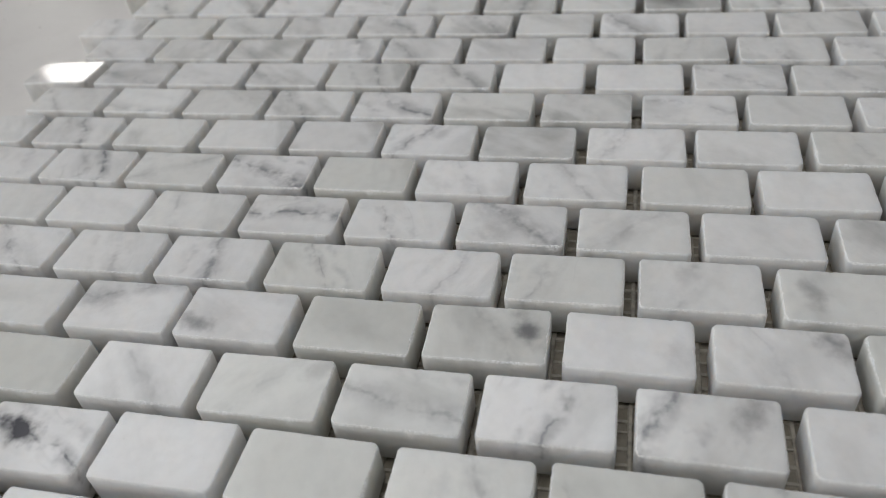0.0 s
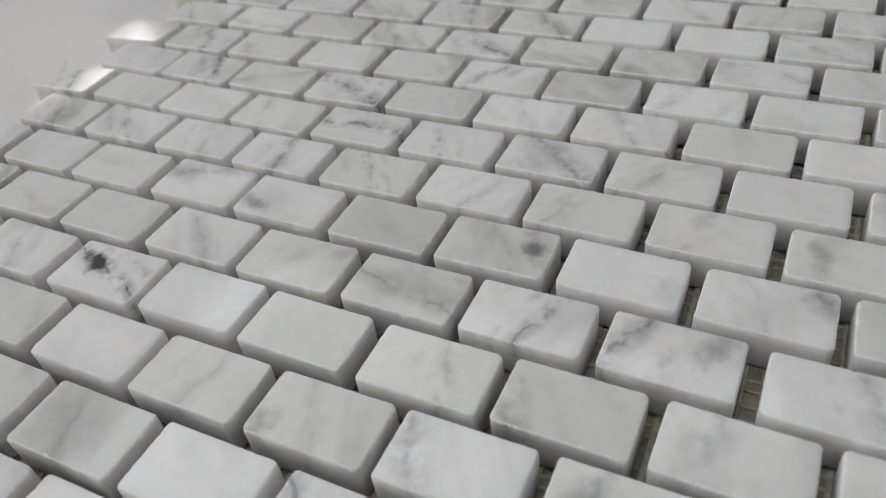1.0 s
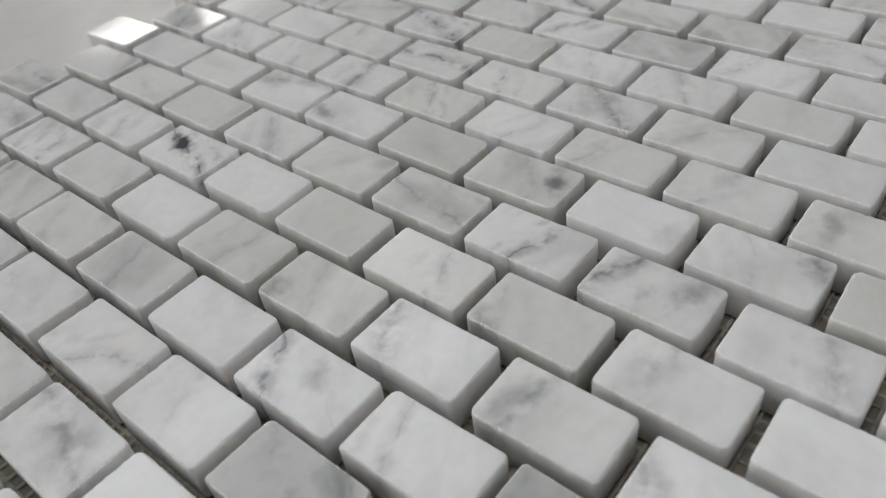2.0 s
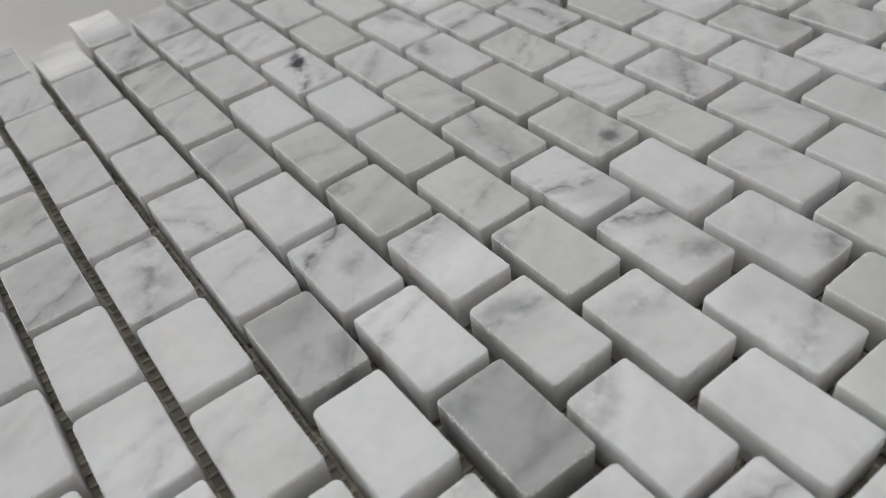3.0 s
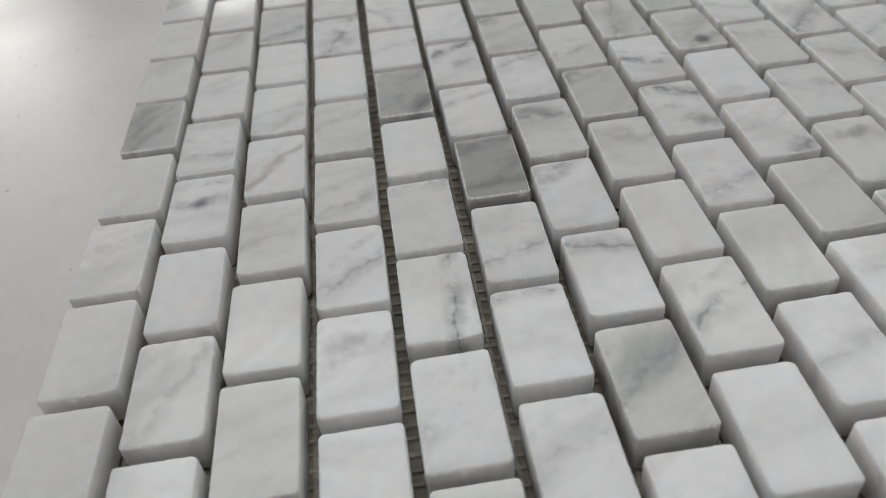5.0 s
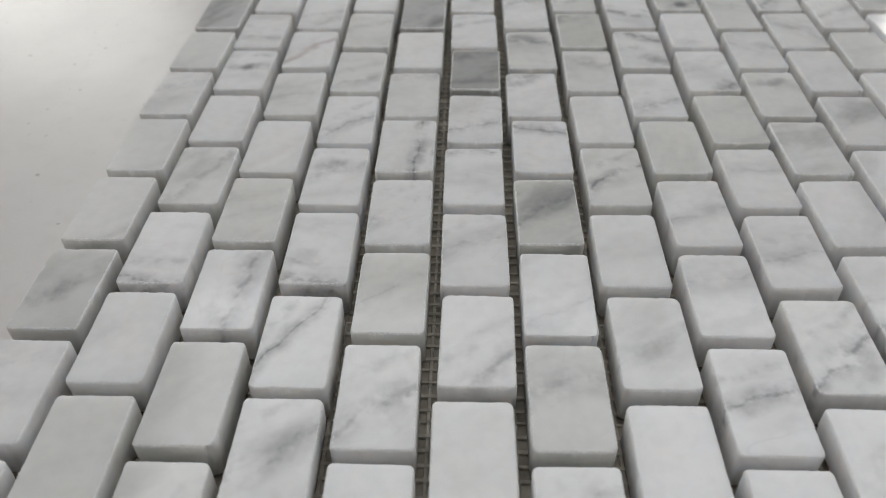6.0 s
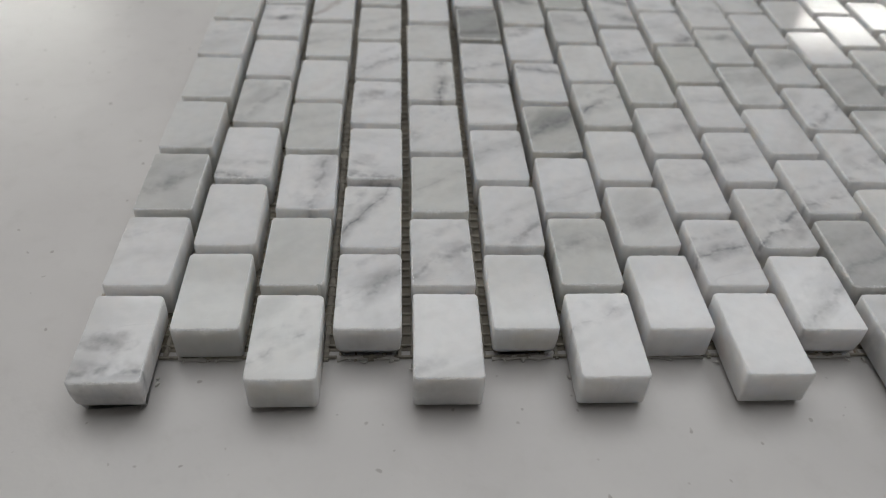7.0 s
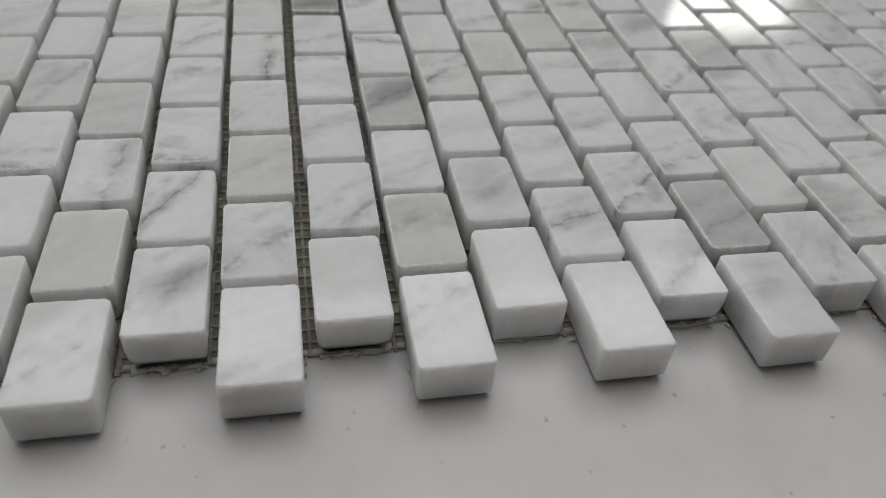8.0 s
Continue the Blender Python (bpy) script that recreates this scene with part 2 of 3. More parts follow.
def tile_mesh(seed, worn=False):
    """A sawn marble piece with rounded corners, an uneven ground arris and slightly drawn-in foot."""
    r = random.Random(seed)
    hx, hy = WIDE / 2, LONG / 2
    rad = [r.uniform(0.0006, 0.0013) for _ in range(4)]
    ring = []
    for q, (sx, sy) in enumerate(((1, 1), (-1, 1), (-1, -1), (1, -1))):
        for k in range(4):
            a = radians(90 * q + 30 * k)
            ring.append((sx * (hx - rad[q]) + rad[q] * math.cos(a), sy * (hy - rad[q]) + rad[q] * math.sin(a)))
        nx = ((-1, 1), (-1, -1), (1, -1), (1, 1))[q]
        p, e = ring[-1], (nx[0] * (hx if q % 2 else hx - rad[q]), nx[1] * (hy if not q % 2 else hy - rad[q]))
        steps = 36 if q % 2 else 22
        for k in range(1, steps):
            f = k / steps
            ring.append((p[0] + (e[0] - p[0]) * f, p[1] + (e[1] - p[1]) * f))
    n = len(ring)
    chip, nick = [], 0.0
    for i in range(n):
        nick = nick * 0.4 + (r.uniform(0.3, 1.3) if r.random() < 0.08 else 0.0)
        chip.append(r.uniform(0.35, 1.25) + nick)
    drop = [0.00003 + 0.00007 * chip[i] * r.uniform(0.3, 1.0) for i in range(n)]
    foot = 0.0012 if worn else r.uniform(0.0001, 0.0004)
    side = [r.uniform(-0.00004, 0.00004) for _ in range(n)]
    levels = ((FOOT, lambda i: 0.0005 + foot), (FOOT + (0.0022 if worn else 0.0009), lambda i: foot * 0.3 + side[i]), (FOOT + HIGH * 0.6, lambda i: side[i]),
              (FOOT + HIGH - 0.00042, lambda i: side[i]), (FOOT + HIGH - 0.00012, lambda i: 0.00004 + 0.00008 * chip[i]),
              (FOOT + HIGH, lambda i: 0.00012 + 0.00016 * chip[i]))
    verts = []
    for z, inset in levels:
        for i, (x, y) in enumerate(ring):
            s = inset(i)
            l = math.hypot(x, y)
            ux, uy = (x / l, y / l)
            if abs(abs(x) - hx) < 1e-6:
                ux, uy = (math.copysign(1, x), 0)
            elif abs(abs(y) - hy) < 1e-6:
                ux, uy = (0, math.copysign(1, y))
            verts.append((x - ux * s, y - uy * s, z - (drop[i] if FOOT + HIGH - 0.0002 < z < FOOT + HIGH else 0.0)))
    faces = []
    for k in range(len(levels) - 1):
        for i in range(n):
            j = (i + 1) % n
            faces.append((k * n + i, k * n + j, (k + 1) * n + j, (k + 1) * n + i))
    faces.append(tuple((len(levels) - 1) * n + i for i in range(n)))
    faces.append(tuple(reversed(range(n))))
    cap = len(faces) - 2
    return mesh_of("tile", verts, faces, MARBLE, lambda i: i < cap)


sheet = tagged(new("mosaic_sheet"), "net-backed sheet of polished white and grey marble brick tiles", "mosaic tile")
TILES = [tile_mesh(40 + i) for i in range(16)]
WORN = tile_mesh(70, True)


# pieces near the edges, tilted to fit reflections to the camera's view, in degrees
REFLECTION_TILT = {(1, 10): (0.0, 1.5), (1, 11): (0.0, 1.5), (2, 11): (0.0, 1.0), (3, 10): (1.0, 0.0), (3, 11): (1.2, 0.5), (3, 12): (0.4, -0.8), (3, 13): (1.4, 0.3), (4, 11): (0.8, 0.0), (4, 12): (1.4, -0.8), (4, 13): (0.2, 0.0), (5, 11): (1.0, 0.0), (5, 12): (-1.5, 0.0), (5, 13): (2.3, 0.0), (6, 12): (-1.2, 0.0), (10, 12): (1.3, 0.0), (11, 12): (1.3, 0.0), (12, 12): (1.3, 0.0), (12, 13): (2.0, 0.0), (13, 13): (-0.3, -0.6), (15, 13): (-1.1, 1.0), (17, 13): (1.5, 0.0)}


def lay_tile(c, k):
    y = (k + 0.5 + 0.5 * (c % 2)) * PITCH_Y
    ob = part("tile", rng.choice(TILES), sheet)
    # odd end pieces also lean 1.5 degrees to fit reflections to the view
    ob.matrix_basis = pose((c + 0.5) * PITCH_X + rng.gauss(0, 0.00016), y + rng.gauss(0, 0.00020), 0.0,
                           rng.gauss(0, 0.25) - (1.5 if k == PER_COURSE - 1 and c % 2 else 0.0) + REFLECTION_TILT.get((c, k), (0, 0))[0],
                           rng.gauss(0, 0.25) + REFLECTION_TILT.get((c, k), (0, 0))[1], rng.gauss(0, 0.5))
    wear(ob, seed=rng.random(), grey=max(0.03, rng.gauss(0.17, 0.07)), cloud=rng.uniform(0.2, 0.6), warm=max(0.0, rng.gauss(0.15, 0.25)),
         vein=rng.choice((0.0, 0.2, 0.35, 0.55)), angle=rng.gauss(0.9, 0.4), shift=rng.uniform(-5, 5), width=rng.uniform(0.8, 2.8),
         blot=0.0, blot_x=0.0, blot_y=0.0, pink=0.0)
    return ob


def wear(ob, **looks):
    for key, value in looks.items():
        ob[key] = float(value)


tiles = {(c, k): lay_tile(c, k) for c in range(COURSES) for k in range(PER_COURSE)}


def dress(c, k, grey=0.10, warm=0.1, line=None, vein=0.0, width=1.4, blot=None, cloud=0.3, pink=0.0, off=(0.00, 0.00)):
    """How one piece looks and lies: its grey, a vein through two places of its face, a blot at a third, and how far it lies off the even spacing, in millimetres."""
    ob = tiles[c, k]
    if off != (0.0, 0.0):
        ob.location = ((c + 0.5) * PITCH_X + off[0] / 1000, (k + 0.5 + 0.5 * (c % 2)) * PITCH_Y + off[1] / 1000, 0.0)
    wear(ob, grey=max(0.02, grey * 1.35 - 0.03), warm=warm, vein=vein, width=width, cloud=cloud, pink=pink)
    if line:
        xa, ya, xb, yb = line
        a = math.atan2(xb - xa, yb - ya)
        wear(ob, angle=a, shift=xa * math.cos(a) - ya * math.sin(a))
    if blot:
        wear(ob, blot_x=blot[0], blot_y=blot[1], blot=blot[2])


for spot in ((0, 0), (3, 0), (5, 0), (9, 0)):
    tiles[spot].data = WORN

# first course, along the free edge
dress(0, 0, 0.16, 0.1, (-6, -8, 6, -7.5), 0.75, 2.4, (-1, -1, 0.6), off=(0.09, -0.17))
dress(0, 1, 0.12, 0.0, (-5, 4, 5, 6), 0.2, 2.0, off=(-0.02, -0.10))
dress(0, 2, 0.30, 0.5, (-4, -3, 5, 6), 0.2, 2.0, (-1, -1, 0.55), off=(-0.23, -0.04))
dress(0, 3, 0.16, 0.4, cloud=0.35, off=(-0.20, 0.14))
dress(0, 4, 0.13, 0.5, cloud=0.2, off=(0.12, 0.27))
dress(0, 5, 0.10, 0.2, (-4, 2, 4, 6), 0.3, 2.4, off=(-0.05, 0.07))
dress(0, 6, 0.12, 0.6, cloud=0.2)
dress(0, 7, 0.40, 0.1, cloud=0.5, off=(0.34, 0.25))
dress(0, 8, 0.14, 0.6)
dress(0, 9, 0.12, 0.5)
dress(1, 0, 0.16, 0.6, cloud=0.15, off=(0.05, 0.12))
dress(1, 1, 0.09, 0.1, cloud=0.2)
dress(1, 2, 0.06, 0.0, (-6, -8.5, 5, -9), 0.6, 1.3)
dress(1, 3, 0.14, 0.5, (-2, -4, 4, 5), 0.35, 3.0, off=(0.29, 0.11))
dress(1, 4, 0.12, 0.0, cloud=0.25, off=(0.17, -0.16))
dress(1, 5, 0.09, 0.0, (-6, 6, 2, 7), 0.35, 1.6, (0, 1, 0.75), off=(-0.12, 0.34))
dress(1, 6, 0.11, 0.1, (-5, -3, 6, -5), 0.35, 2.0)
dress(1, 7, 0.10, 0.1)
dress(2, 0, 0.10, 0.5, (-3, -4, 3, 0), 0.4, 1.0, off=(0.16, 0.04))
dress(2, 1, 0.17, 0.7, cloud=0.15)
dress(2, 2, 0.07, 0.0, (3, 8, 1, -6), 0.5, 2.4)
dress(2, 3, 0.15, 0.7, (-5, -3, 5, 1), 0.15, 1.5, off=(-0.24, -0.00))
dress(2, 4, 0.06, 0.3, cloud=0.2, pink=0.2)
dress(2, 5, 0.10, 0.5, (-3, -2, 5, 1), 0.2, 1.5)
dress(2, 6, 0.09, 0.1, (-5, -6, 4, 4), 0.25, 0.7, pink=0.75, off=(0.12, 0.32))
dress(2, 7, 0.06, 0.2, (-2, -8, 5, -4), 0.5, 1.6, off=(0.13, 0.13))
dress(2, 8, 0.07, 0.1)
dress(3, 0, 0.12, 0.0, (-4, -2, 5, 4), 0.5, 2.6, (1, 2, 0.25), off=(0.08, 0.08))
dress(3, 1, 0.08, 0.2, (-4, -3, 3, 8), 0.75, 1.2)
dress(3, 2, 0.08, 0.0, (-6, -8, 3, -9.5), 0.7, 1.4, (-3, -3, 0.2))
dress(3, 3, 0.09, 0.0, (-5, 0, 5, 3), 0.3, 2.4, (-1, 4, 0.45), off=(-0.08, -0.05))
dress(3, 4, 0.09, 0.0, (-5, -7, 2, -1), 0.5, 1.6, off=(0.08, -0.45))
dress(3, 5, 0.11, 0.5, (-4, -6, 6, -2), 0.35, 1.4, off=(-0.06, -0.45))
dress(3, 6, 0.13, 0.6, (-3, 1, 3, 4), 0.35, 1.2, off=(0.03, 0.43))
dress(3, 7, 0.05, 0.1, cloud=0.15, off=(0.20, 0.40))
dress(3, 8, 0.10, 0.0, (-1, -7, 3, 6), 0.55, 3.0, off=(-0.08, -0.01))
dress(4, 0, 0.08, 0.2, blot=(-5, -8, 0.35), off=(-0.11, 0.26))
dress(4, 1, 0.11, 0.1, (-5, -6, 5, 1), 0.5, 2.6, off=(-0.27, -0.20))
dress(4, 2, 0.12, 0.8, (-4, -2, 5, 4), 0.25, 1.4)
dress(4, 3, 0.12, 0.1, (-5, -3, 5, 4), 0.45, 2.0, off=(-0.10, -0.34))
dress(4, 4, 0.08, 0.4, (3, 9, 2, -6), 0.8, 1.0, (3, 0, 0.3), off=(-0.22, 0.09))
dress(4, 5, 0.12, 0.5, (-6, 7, 5, 9), 0.5, 1.6, off=(-0.23, -0.45))
dress(4, 6, 0.08, 0.2, cloud=0.15)
dress(4, 7, 0.47, 0.2, (-4, -5, 5, 7), 0.3, 2.4, (3, -5, 0.4), cloud=0.9, off=(0.16, 0.11))
dress(4, 8, 0.10, 0.1, (-5, 0, 5, 3), 0.25, 2.0, off=(0.00, -0.16))
dress(4, 9, 0.08, 0.1, (-6, 4, -2, -3), 0.4, 1.2, off=(0.09, -0.45))
dress(5, 0, 0.07, 0.4, cloud=0.1, off=(-0.17, 0.00))
dress(5, 1, 0.12, 0.0, (0, -8, 6, -3), 0.5, 2.2)
dress(5, 2, 0.12, 0.0, (-5, -1, 5, 4), 0.35, 1.8, off=(0.06, -0.16))
dress(5, 3, 0.09, 0.0, (-6, 8.5, 4, 9), 0.55, 1.0, off=(-0.12, 0.05))
dress(5, 4, 0.13, 0.1, (-3, -4, 5, -1), 0.5, 1.5)
dress(5, 5, 0.56, 0.5, (-5, 7, 5, 9), 0.35, 2.6, (-4, 6, 0.35), cloud=0.5, off=(0.34, 0.45))
dress(5, 6, 0.10, 0.1, (-4, 3, 4, 6), 0.4, 1.2)
dress(5, 7, 0.13, 0.0, (-6, 3, 3, 9), 0.8, 1.8, (1, -1, 0.4), off=(-0.45, -0.45))
dress(5, 8, 0.07, 0.0, cloud=0.25, off=(-0.33, -0.37))
dress(5, 9, 0.24, 0.2, (-5, 0, 4, 3), 0.3, 2.0)

# second band of courses
dress(6, 0, 0.08, 0.1, (0, 4, 5, 7), 0.4, 1.2, off=(-0.18, 0.40))
dress(6, 1, 0.17, 0.8, (-5, 0, 5, 4), 0.4, 2.4)
dress(6, 2, 0.07, 0.0, (-4, -6, 3, -3), 0.2, 1.2)
dress(6, 3, 0.24, 0.9, (-5, -3, 5, 5), 0.5, 2.6, cloud=0.6, off=(-0.13, -0.01))
dress(6, 4, 0.12, 0.0, (-6, 8, 5, 6), 0.6, 1.6)
dress(6, 5, 0.10, 0.0, (-6, 5, 1, 9), 0.55, 2.6, (-3, 5, 0.35), off=(-0.45, -0.45))
dress(6, 6, 0.13, 0.6, (-6, 6, 6, 3), 0.6, 2.6, (-2, 6, 0.3), off=(0.33, -0.04))
dress(6, 7, 0.09, 0.0, (-5, 4, 3, 8), 0.55, 3.0, off=(0.07, 0.29))
dress(6, 8, 0.17, 0.9, (-4, -1, 5, 3), 0.25, 1.6, (-4, 7.5, 0.75), off=(-0.12, -0.27))
dress(6, 9, 0.14, 0.9, (-5, 0, 6, -2), 0.3, 2.0)
dress(6, 10, 0.07, 0.0, cloud=0.15)
dress(7, 0, 0.06, 0.0, cloud=0.1)
dress(7, 1, 0.12, 0.3, (-3, -3, 4, 2), 0.2, 1.6, (0, -3, 0.3))
dress(7, 2, 0.08, 0.1, cloud=0.2)
dress(7, 3, 0.10, 0.6, (-5, -4, 5, 3), 0.7, 1.5, off=(0.10, 0.37))
dress(7, 4, 0.08, 0.3, cloud=0.2, off=(0.07, -0.09))
dress(7, 5, 0.16, 0.4, (-6, 5, 6, 3), 0.4, 2.6, off=(-0.07, 0.10))
dress(7, 6, 0.26, 1.0, (-5, 4, 2, 9), 0.3, 1.2, (-5, 7.5, 0.65), cloud=0.15, off=(0.02, 0.12))
dress(7, 7, 0.09, 0.7, (-4, -4, 5, -1), 0.4, 1.6, off=(-0.24, -0.16))
dress(7, 8, 0.15, 0.9, cloud=0.15)
dress(7, 9, 0.07, 0.0, cloud=0.15, off=(0.45, 0.13))
dress(7, 10, 0.06, 0.0, (1, 4, -3, -7), 1.0, 1.3, (1, 3, 1.6), off=(0.04, -0.26))
dress(7, 11, 0.10, 0.0, (-4, -2, 4, 2), 0.35, 2.0)
dress(8, 0, 0.07, 0.1, cloud=0.15, off=(-0.01, 0.45))
dress(8, 1, 0.08, 0.0, (-5, -2, 5, 2), 0.7, 1.4)
dress(8, 2, 0.11, 0.0, (-4, 2, 5, 4), 0.25, 1.6)
dress(8, 3, 0.10, 0.1, (-5, -3, 5, 0), 0.3, 1.4, (3, 1, 0.25), off=(0.03, -0.12))
dress(8, 4, 0.10, 0.8, cloud=0.25, off=(0.09, 0.04))
dress(8, 5, 0.12, 0.0, (-4, -6, 5, -2), 0.4, 1.8, off=(-0.44, -0.45))
dress(8, 6, 0.12, 0.2, (6, 4, -5, 9), 0.75, 2.0, (3, -6, 0.55), off=(0.12, 0.23))
dress(8, 7, 0.09, 0.0, (-5, 0, 5, -4), 0.75, 1.2, off=(0.25, 0.45))
dress(8, 8, 0.18, 0.5, (1, 7, -2, -7), 0.5, 1.8)
dress(8, 9, 0.09, 0.8, (-3, 2, 5, -4), 0.2, 1.4, (4, -8, 0.3), off=(-0.09, 0.03))
dress(8, 10, 0.10, 0.1, (-4, -3, 4, 4), 0.3, 1.6)
dress(8, 11, 0.13, 0.9, cloud=0.2, off=(-0.10, 0.02))
dress(9, 0, 0.08, 0.0, (1, -3, 6, 2), 0.4, 1.4, off=(-0.03, -0.27))
dress(9, 1, 0.12, 0.2, (-1, -4, 6, 2), 0.7, 1.8, (4, -5, 0.3), off=(0.25, -0.25))
dress(9, 2, 0.10, 0.0, (-6, -2, 6, -1), 0.35, 1.4)
dress(9, 3, 0.10, 0.1, (-6, 2, 6, 3), 0.2, 1.6)
dress(9, 4, 0.14, 0.9, cloud=0.3, off=(0.36, 0.16))
dress(9, 5, 0.05, 0.1, (0, 2, 4, 4), 0.2, 1.2, (4, -7, 0.65), off=(0.16, 0.10))
dress(9, 6, 0.06, 0.0, blot=(-1, -7, 0.25), cloud=0.15, off=(0.44, 0.36))
dress(9, 7, 0.15, 0.7, (-2, -2, 5, 2), 0.3, 1.6, (1, -6.5, 0.75), off=(0.31, 0.45))
dress(9, 8, 0.22, 0.9, cloud=0.2)
dress(9, 9, 0.10, 0.0, blot=(-3, 6, 0.6), off=(0.12, 0.39))
dress(9, 10, 0.07, 0.0, (2, 8, 5, -3), 0.5, 1.4, (1, 5, 0.35))
dress(9, 11, 0.09, 0.4)

# third band, farther from the free edge
dress(10, 1, 0.38, 0.3, (-4, -5, 5, 0), 0.4, 2.0, cloud=0.3)
dress(10, 2, 0.12, 0.0, (-6, -7, 6, -3), 0.5, 2.0, off=(0.28, -0.12))
dress(10, 3, 0.10, 0.0, cloud=0.3)
dress(10, 5, 0.12, 0.6, blot=(1, 5, 0.45))
dress(10, 6, 0.13, 0.2, (-3, 3, 4, 0), 0.3, 2.0, (3, 2, 0.25), off=(0.45, 0.08))
dress(10, 7, 0.13, 0.6, (-3, 5, 5, 2), 0.35, 1.4, off=(0.12, 0.14))
dress(10, 8, 0.08, 0.0, (-5, 0, 4, -4), 0.35, 1.2)
dress(10, 9, 0.10, 0.7, (4, 3, -4, -1), 0.55, 0.9, off=(-0.30, -0.08))
dress(10, 10, 0.10, 0.0, (-6, -1, 6, 0), 0.65, 1.8)
dress(10, 11, 0.11, 0.1, (-4, -3, 5, 1), 0.35, 2.0)
dress(11, 6, 0.12, 0.3, (-3, 4, 4, -3), 0.3, 2.0, off=(-0.04, 0.16))
dress(11, 7, 0.16, 0.1, (-4, -6, 4, 4), 0.6, 3.0, (-2, 3, 0.3))
dress(11, 8, 0.11, 0.2, (5, 5, -5, 0), 0.6, 1.0)
dress(11, 9, 0.17, 0.1, (0, 9, 1, -9), 0.75, 2.0)
dress(11, 10, 0.09, 0.4, (-3, 3, 5, 5), 0.3, 2.0, off=(-0.38, -0.17))
dress(11, 11, 0.08, 0.1, cloud=0.15)
dress(11, 12, 0.10, 0.4, cloud=0.2)
dress(11, 13, 0.16, 0.0, (-5, -4, 5, 2), 0.75, 1.8)
dress(12, 5, 0.07, 0.1, cloud=0.15)
dress(12, 6, 0.16, 0.5, cloud=0.25)
dress(12, 7, 0.12, 0.1, (-4, -2, 4, 2), 0.35, 1.6)
dress(12, 8, 0.07, 0.0, (-5, -3, 2, 1), 0.25, 1.4)
dress(12, 9, 0.15, 0.8, cloud=0.3)
dress(12, 10, 0.15, 0.0, (3, 8, -3, -6), 0.75, 2.4)
dress(12, 11, 0.15, 0.5, (-3, 6, 3, -5), 0.3, 2.4)
dress(12, 12, 0.13, 0.1, (-5, -5, 5, -1), 0.8, 1.6)
dress(13, 6, 0.06, 0.0, (-4, 5, 4, 2), 0.35, 1.2)
dress(13, 7, 0.26, 0.1, cloud=0.5, off=(-0.45, 0.29))
dress(13, 8, 0.10, 0.0, (-4, 6, 5, 0), 0.65, 1.3, (3, -3, 0.3))
dress(13, 9, 0.22, 0.0, cloud=0.4)
dress(13, 12, 0.14, 0.1, (-5, -3, 5, 0), 0.6, 1.5)
dress(14, 9, 0.14, 0.0, (-3, -6, 4, 4), 0.75, 2.0)
dress(15, 8, 0.16, 0.2, (-4, -6, 4, 1), 0.55, 1.8)
dress(15, 7, 0.06, 0.0, cloud=0.15)
dress(15, 6, 0.06, 0.0, cloud=0.15)
dress(18, 6, 0.42, 0.2, cloud=0.5, blot=(0, 2, 0.35))


# the glass-fibre net under the tiles
def net_mesh():
    r = random.Random(3)
    verts, faces = [], []

    def strand(a, b, w, h, z):
        d = Vector((b[0] - a[0], b[1] - a[1])).normalized()
        nx, ny = -d.y * w / 2, d.x * w / 2
        i = len(verts)
        for p in (a, b):
            verts.extend(((p[0] - nx, p[1] - ny, z), (p[0] + nx, p[1] + ny, z), (p[0] + nx * .6, p[1] + ny * .6, z + h), (p[0] - nx * .6, p[1] - ny * .6, z + h)))
        faces.extend(((i, i + 1, i + 5, i + 4), (i + 1, i + 2, i + 6, i + 5), (i + 2, i + 3, i + 7, i + 6), (i + 3, i, i + 4, i + 7), (i, i + 3, i + 2, i + 1), (i + 4, i + 5, i + 6, i + 7)))

    X, Y, step = COURSES * PITCH_X, (PER_COURSE + 0.5) * PITCH_Y, 0.0026
    for i in range(int(X / step) + 1):
        x = i * step + r.gauss(0, 0.0001)
        if 0.001 < x < X - 0.001:
            strand((x, 0.0132 + r.uniform(-0.0012, 0.0006)), (x + r.gauss(0, 0.0006), Y - 0.011 + r.uniform(0, 0.001)), r.uniform(0.0005, 0.0011), 0.0003, 0.00010)
    for i in range(int(Y / step) + 1):
        y = i * step + r.gauss(0, 0.0001)
        if 0.0128 < y < Y - 0.011:
            strand((0.001 - r.uniform(0, 0.0012) - (r.uniform(0.001, 0.0035) if r.random() < 0.3 else 0.0), y), (X - 0.001, y + r.gauss(0, 0.0006)), r.uniform(0.0006, 0.0012), 0.00035, 0.00013)
    return mesh_of("net", verts, faces, NET)


def film_mesh():
    X, Y = COURSES * PITCH_X, (PER_COURSE + 0.5) * PITCH_Y
    return box_mesh("glue_film", (0.002, 0.0145, 0.00001), (X - 0.002, Y - 0.013, 0.00009), FILM)


part("glue_film", film_mesh(), sheet, "brownish film of glue under the tiles")
tagged(part("backing_net", net_mesh(), sheet, "brownish glass-fibre net between the tiles"), kind="stuff")


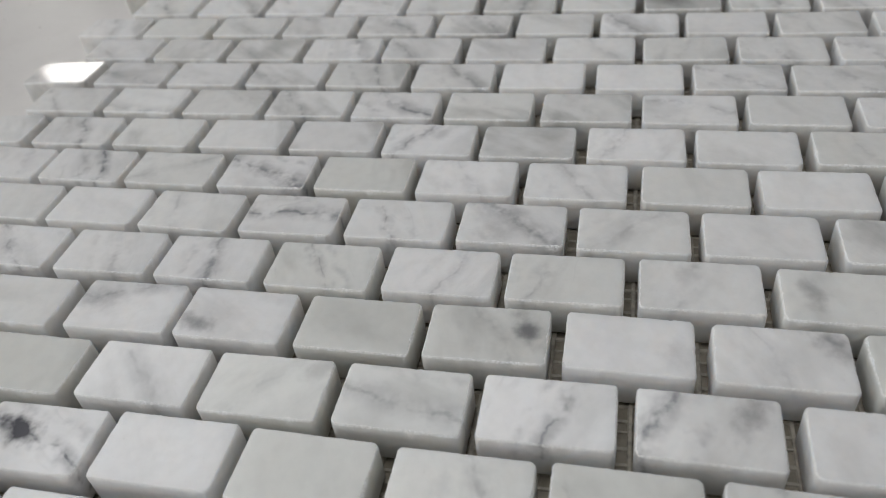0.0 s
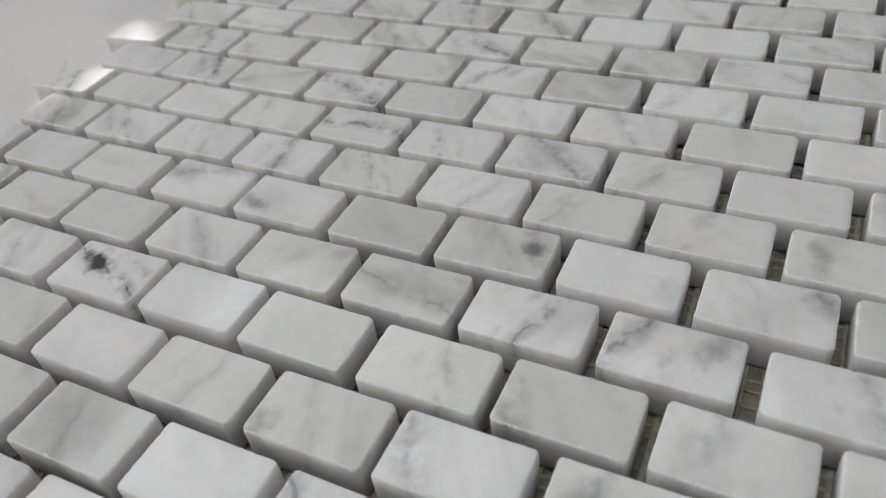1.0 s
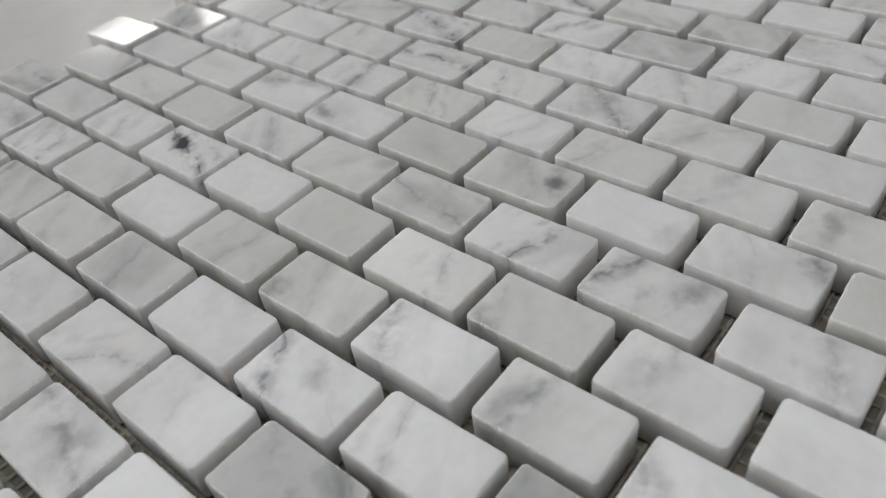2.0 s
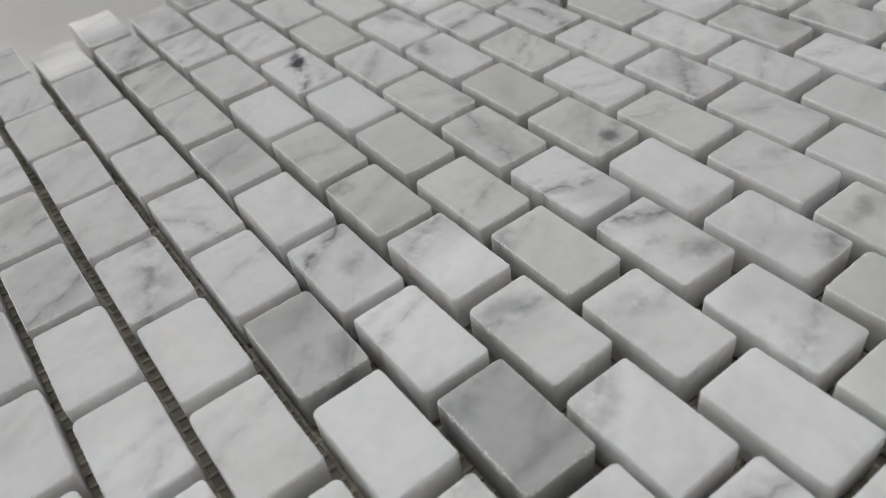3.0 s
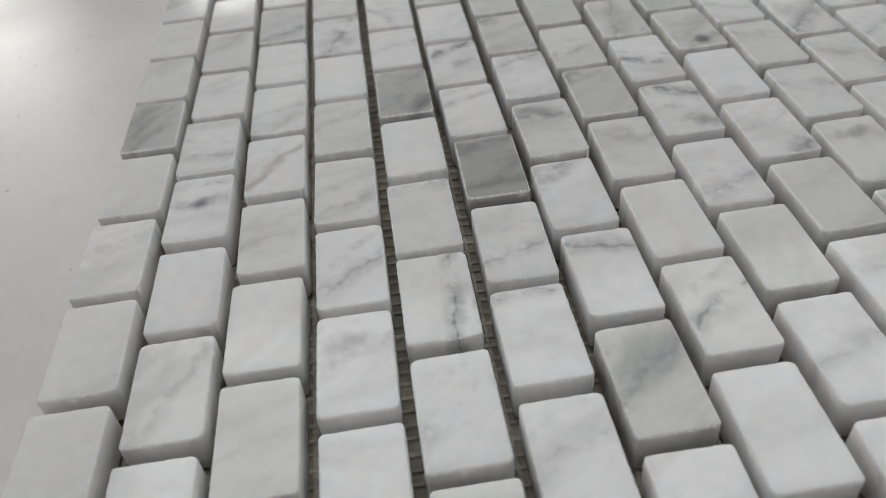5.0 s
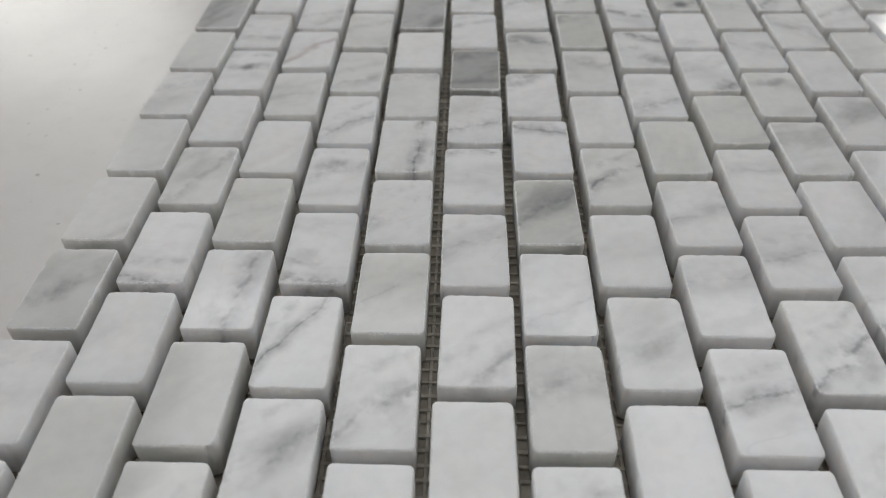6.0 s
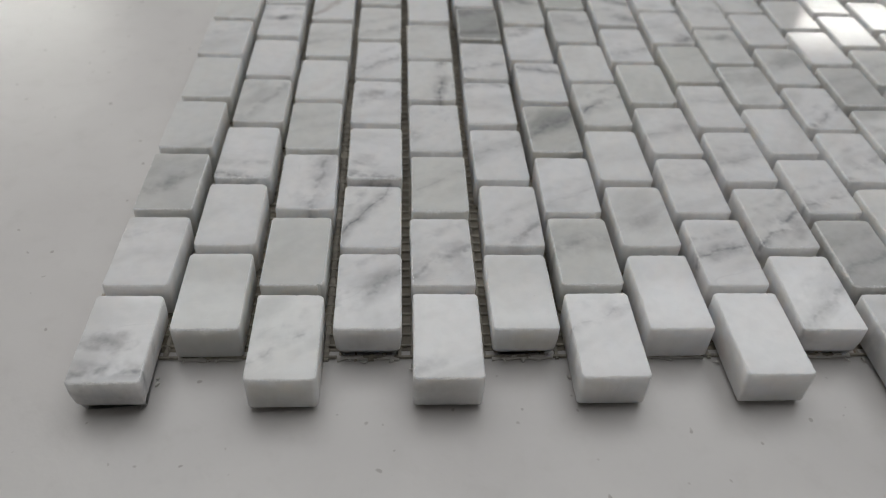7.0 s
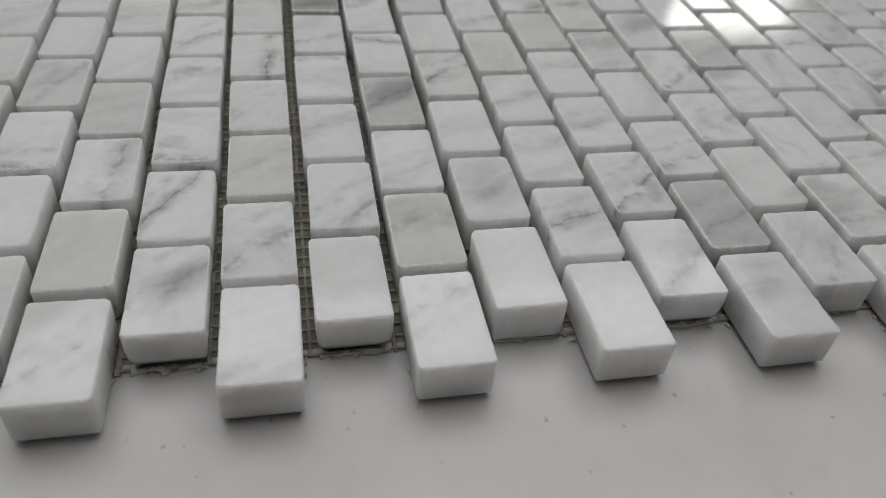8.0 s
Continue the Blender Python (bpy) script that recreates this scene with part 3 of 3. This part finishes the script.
def scrap_mesh(seed):
    """One torn, curled scrap of dried glue, from its root outwards."""
    r = random.Random(seed)
    l, w, bend, n = r.uniform(0.0006, 0.0015), r.uniform(0.0003, 0.0007), r.uniform(-0.5, 0.5), 5
    verts, faces = [], []
    for i in range(n):
        f = i / (n - 1)
        x, y, z = bend * l * f * f, -l * f, 0.0001 + r.uniform(0.0, 0.0007) * f
        h = w * (1.0 - 0.75 * f) * r.uniform(0.7, 1.2)
        verts += [(x - h, y, z), (x + h, y, z), (x + h * 0.5, y, z + 0.00028 * (1.1 - f)), (x - h * 0.5, y, z + 0.00028 * (1.1 - f))]
    for i in range(n - 1):
        for k in range(4):
            faces.append((i * 4 + k, i * 4 + (k + 1) % 4, i * 4 + 4 + (k + 1) % 4, i * 4 + 4 + k))
    faces += [(3, 2, 1, 0), (n * 4 - 4, n * 4 - 3, n * 4 - 2, n * 4 - 1)]
    return mesh_of("glue_scrap", verts, faces, GLUE, lambda i: True)


def bead_mesh(seed):
    """A low uneven bead of glue squeezed out along a tile's foot."""
    r = random.Random(seed)
    verts, faces, n = [], [], 9
    for i in range(n):
        x = -0.0056 + 0.0112 * i / (n - 1)
        w, h = r.uniform(0.0, 0.0006) * r.randrange(2), r.uniform(0.0002, 0.0007)
        verts += [(x, 0.0006, 0.00003), (x, -w, 0.00003), (x, -w * 0.4, h * 0.7), (x, 0.0006, h)]
    for i in range(n - 1):
        a, b = i * 4, i * 4 + 4
        for k in range(4):
            faces.append((a + k, b + k, b + (k + 1) % 4, a + (k + 1) % 4))
    faces += [(0, 1, 2, 3), (n * 4 - 1, n * 4 - 2, n * 4 - 3, n * 4 - 4)]
    return mesh_of("glue_bead", verts, faces, GLUE, lambda i: True)


# glue squeezed out at the near ends of the courses
SCRAPS = [scrap_mesh(200 + i) for i in range(10)]
torn = random.Random(12)
for c in range(18):
    x, y = (c + 0.5) * PITCH_X, (0.5 * PITCH_Y if c % 2 else 0.0) + (PITCH_Y - LONG) / 2
    if c % 2:
        part("glue_bead", bead_mesh(100 + c), sheet, "whitish dried glue").location = (x, y + 0.0003, 0)
        for _ in range(torn.randrange(1, 4)):
            part("glue_scrap", torn.choice(SCRAPS), sheet, "torn scrap of dried glue").matrix_basis = pose(x + torn.uniform(-0.0052, 0.0052), y + torn.uniform(-0.0002, 0.0004), 0, 0, 0, torn.gauss(0, 35))
    else:
        for turn in (90, -90):
            for _ in range(torn.randrange(1, 4)):
                part("glue_scrap", torn.choice(SCRAPS), sheet, "torn scrap of dried glue").matrix_basis = pose(x + math.copysign(WIDE / 2 - 0.0002, turn), y + torn.uniform(0.006, 0.0105), 0, 0, 0, turn + torn.gauss(0, 35))
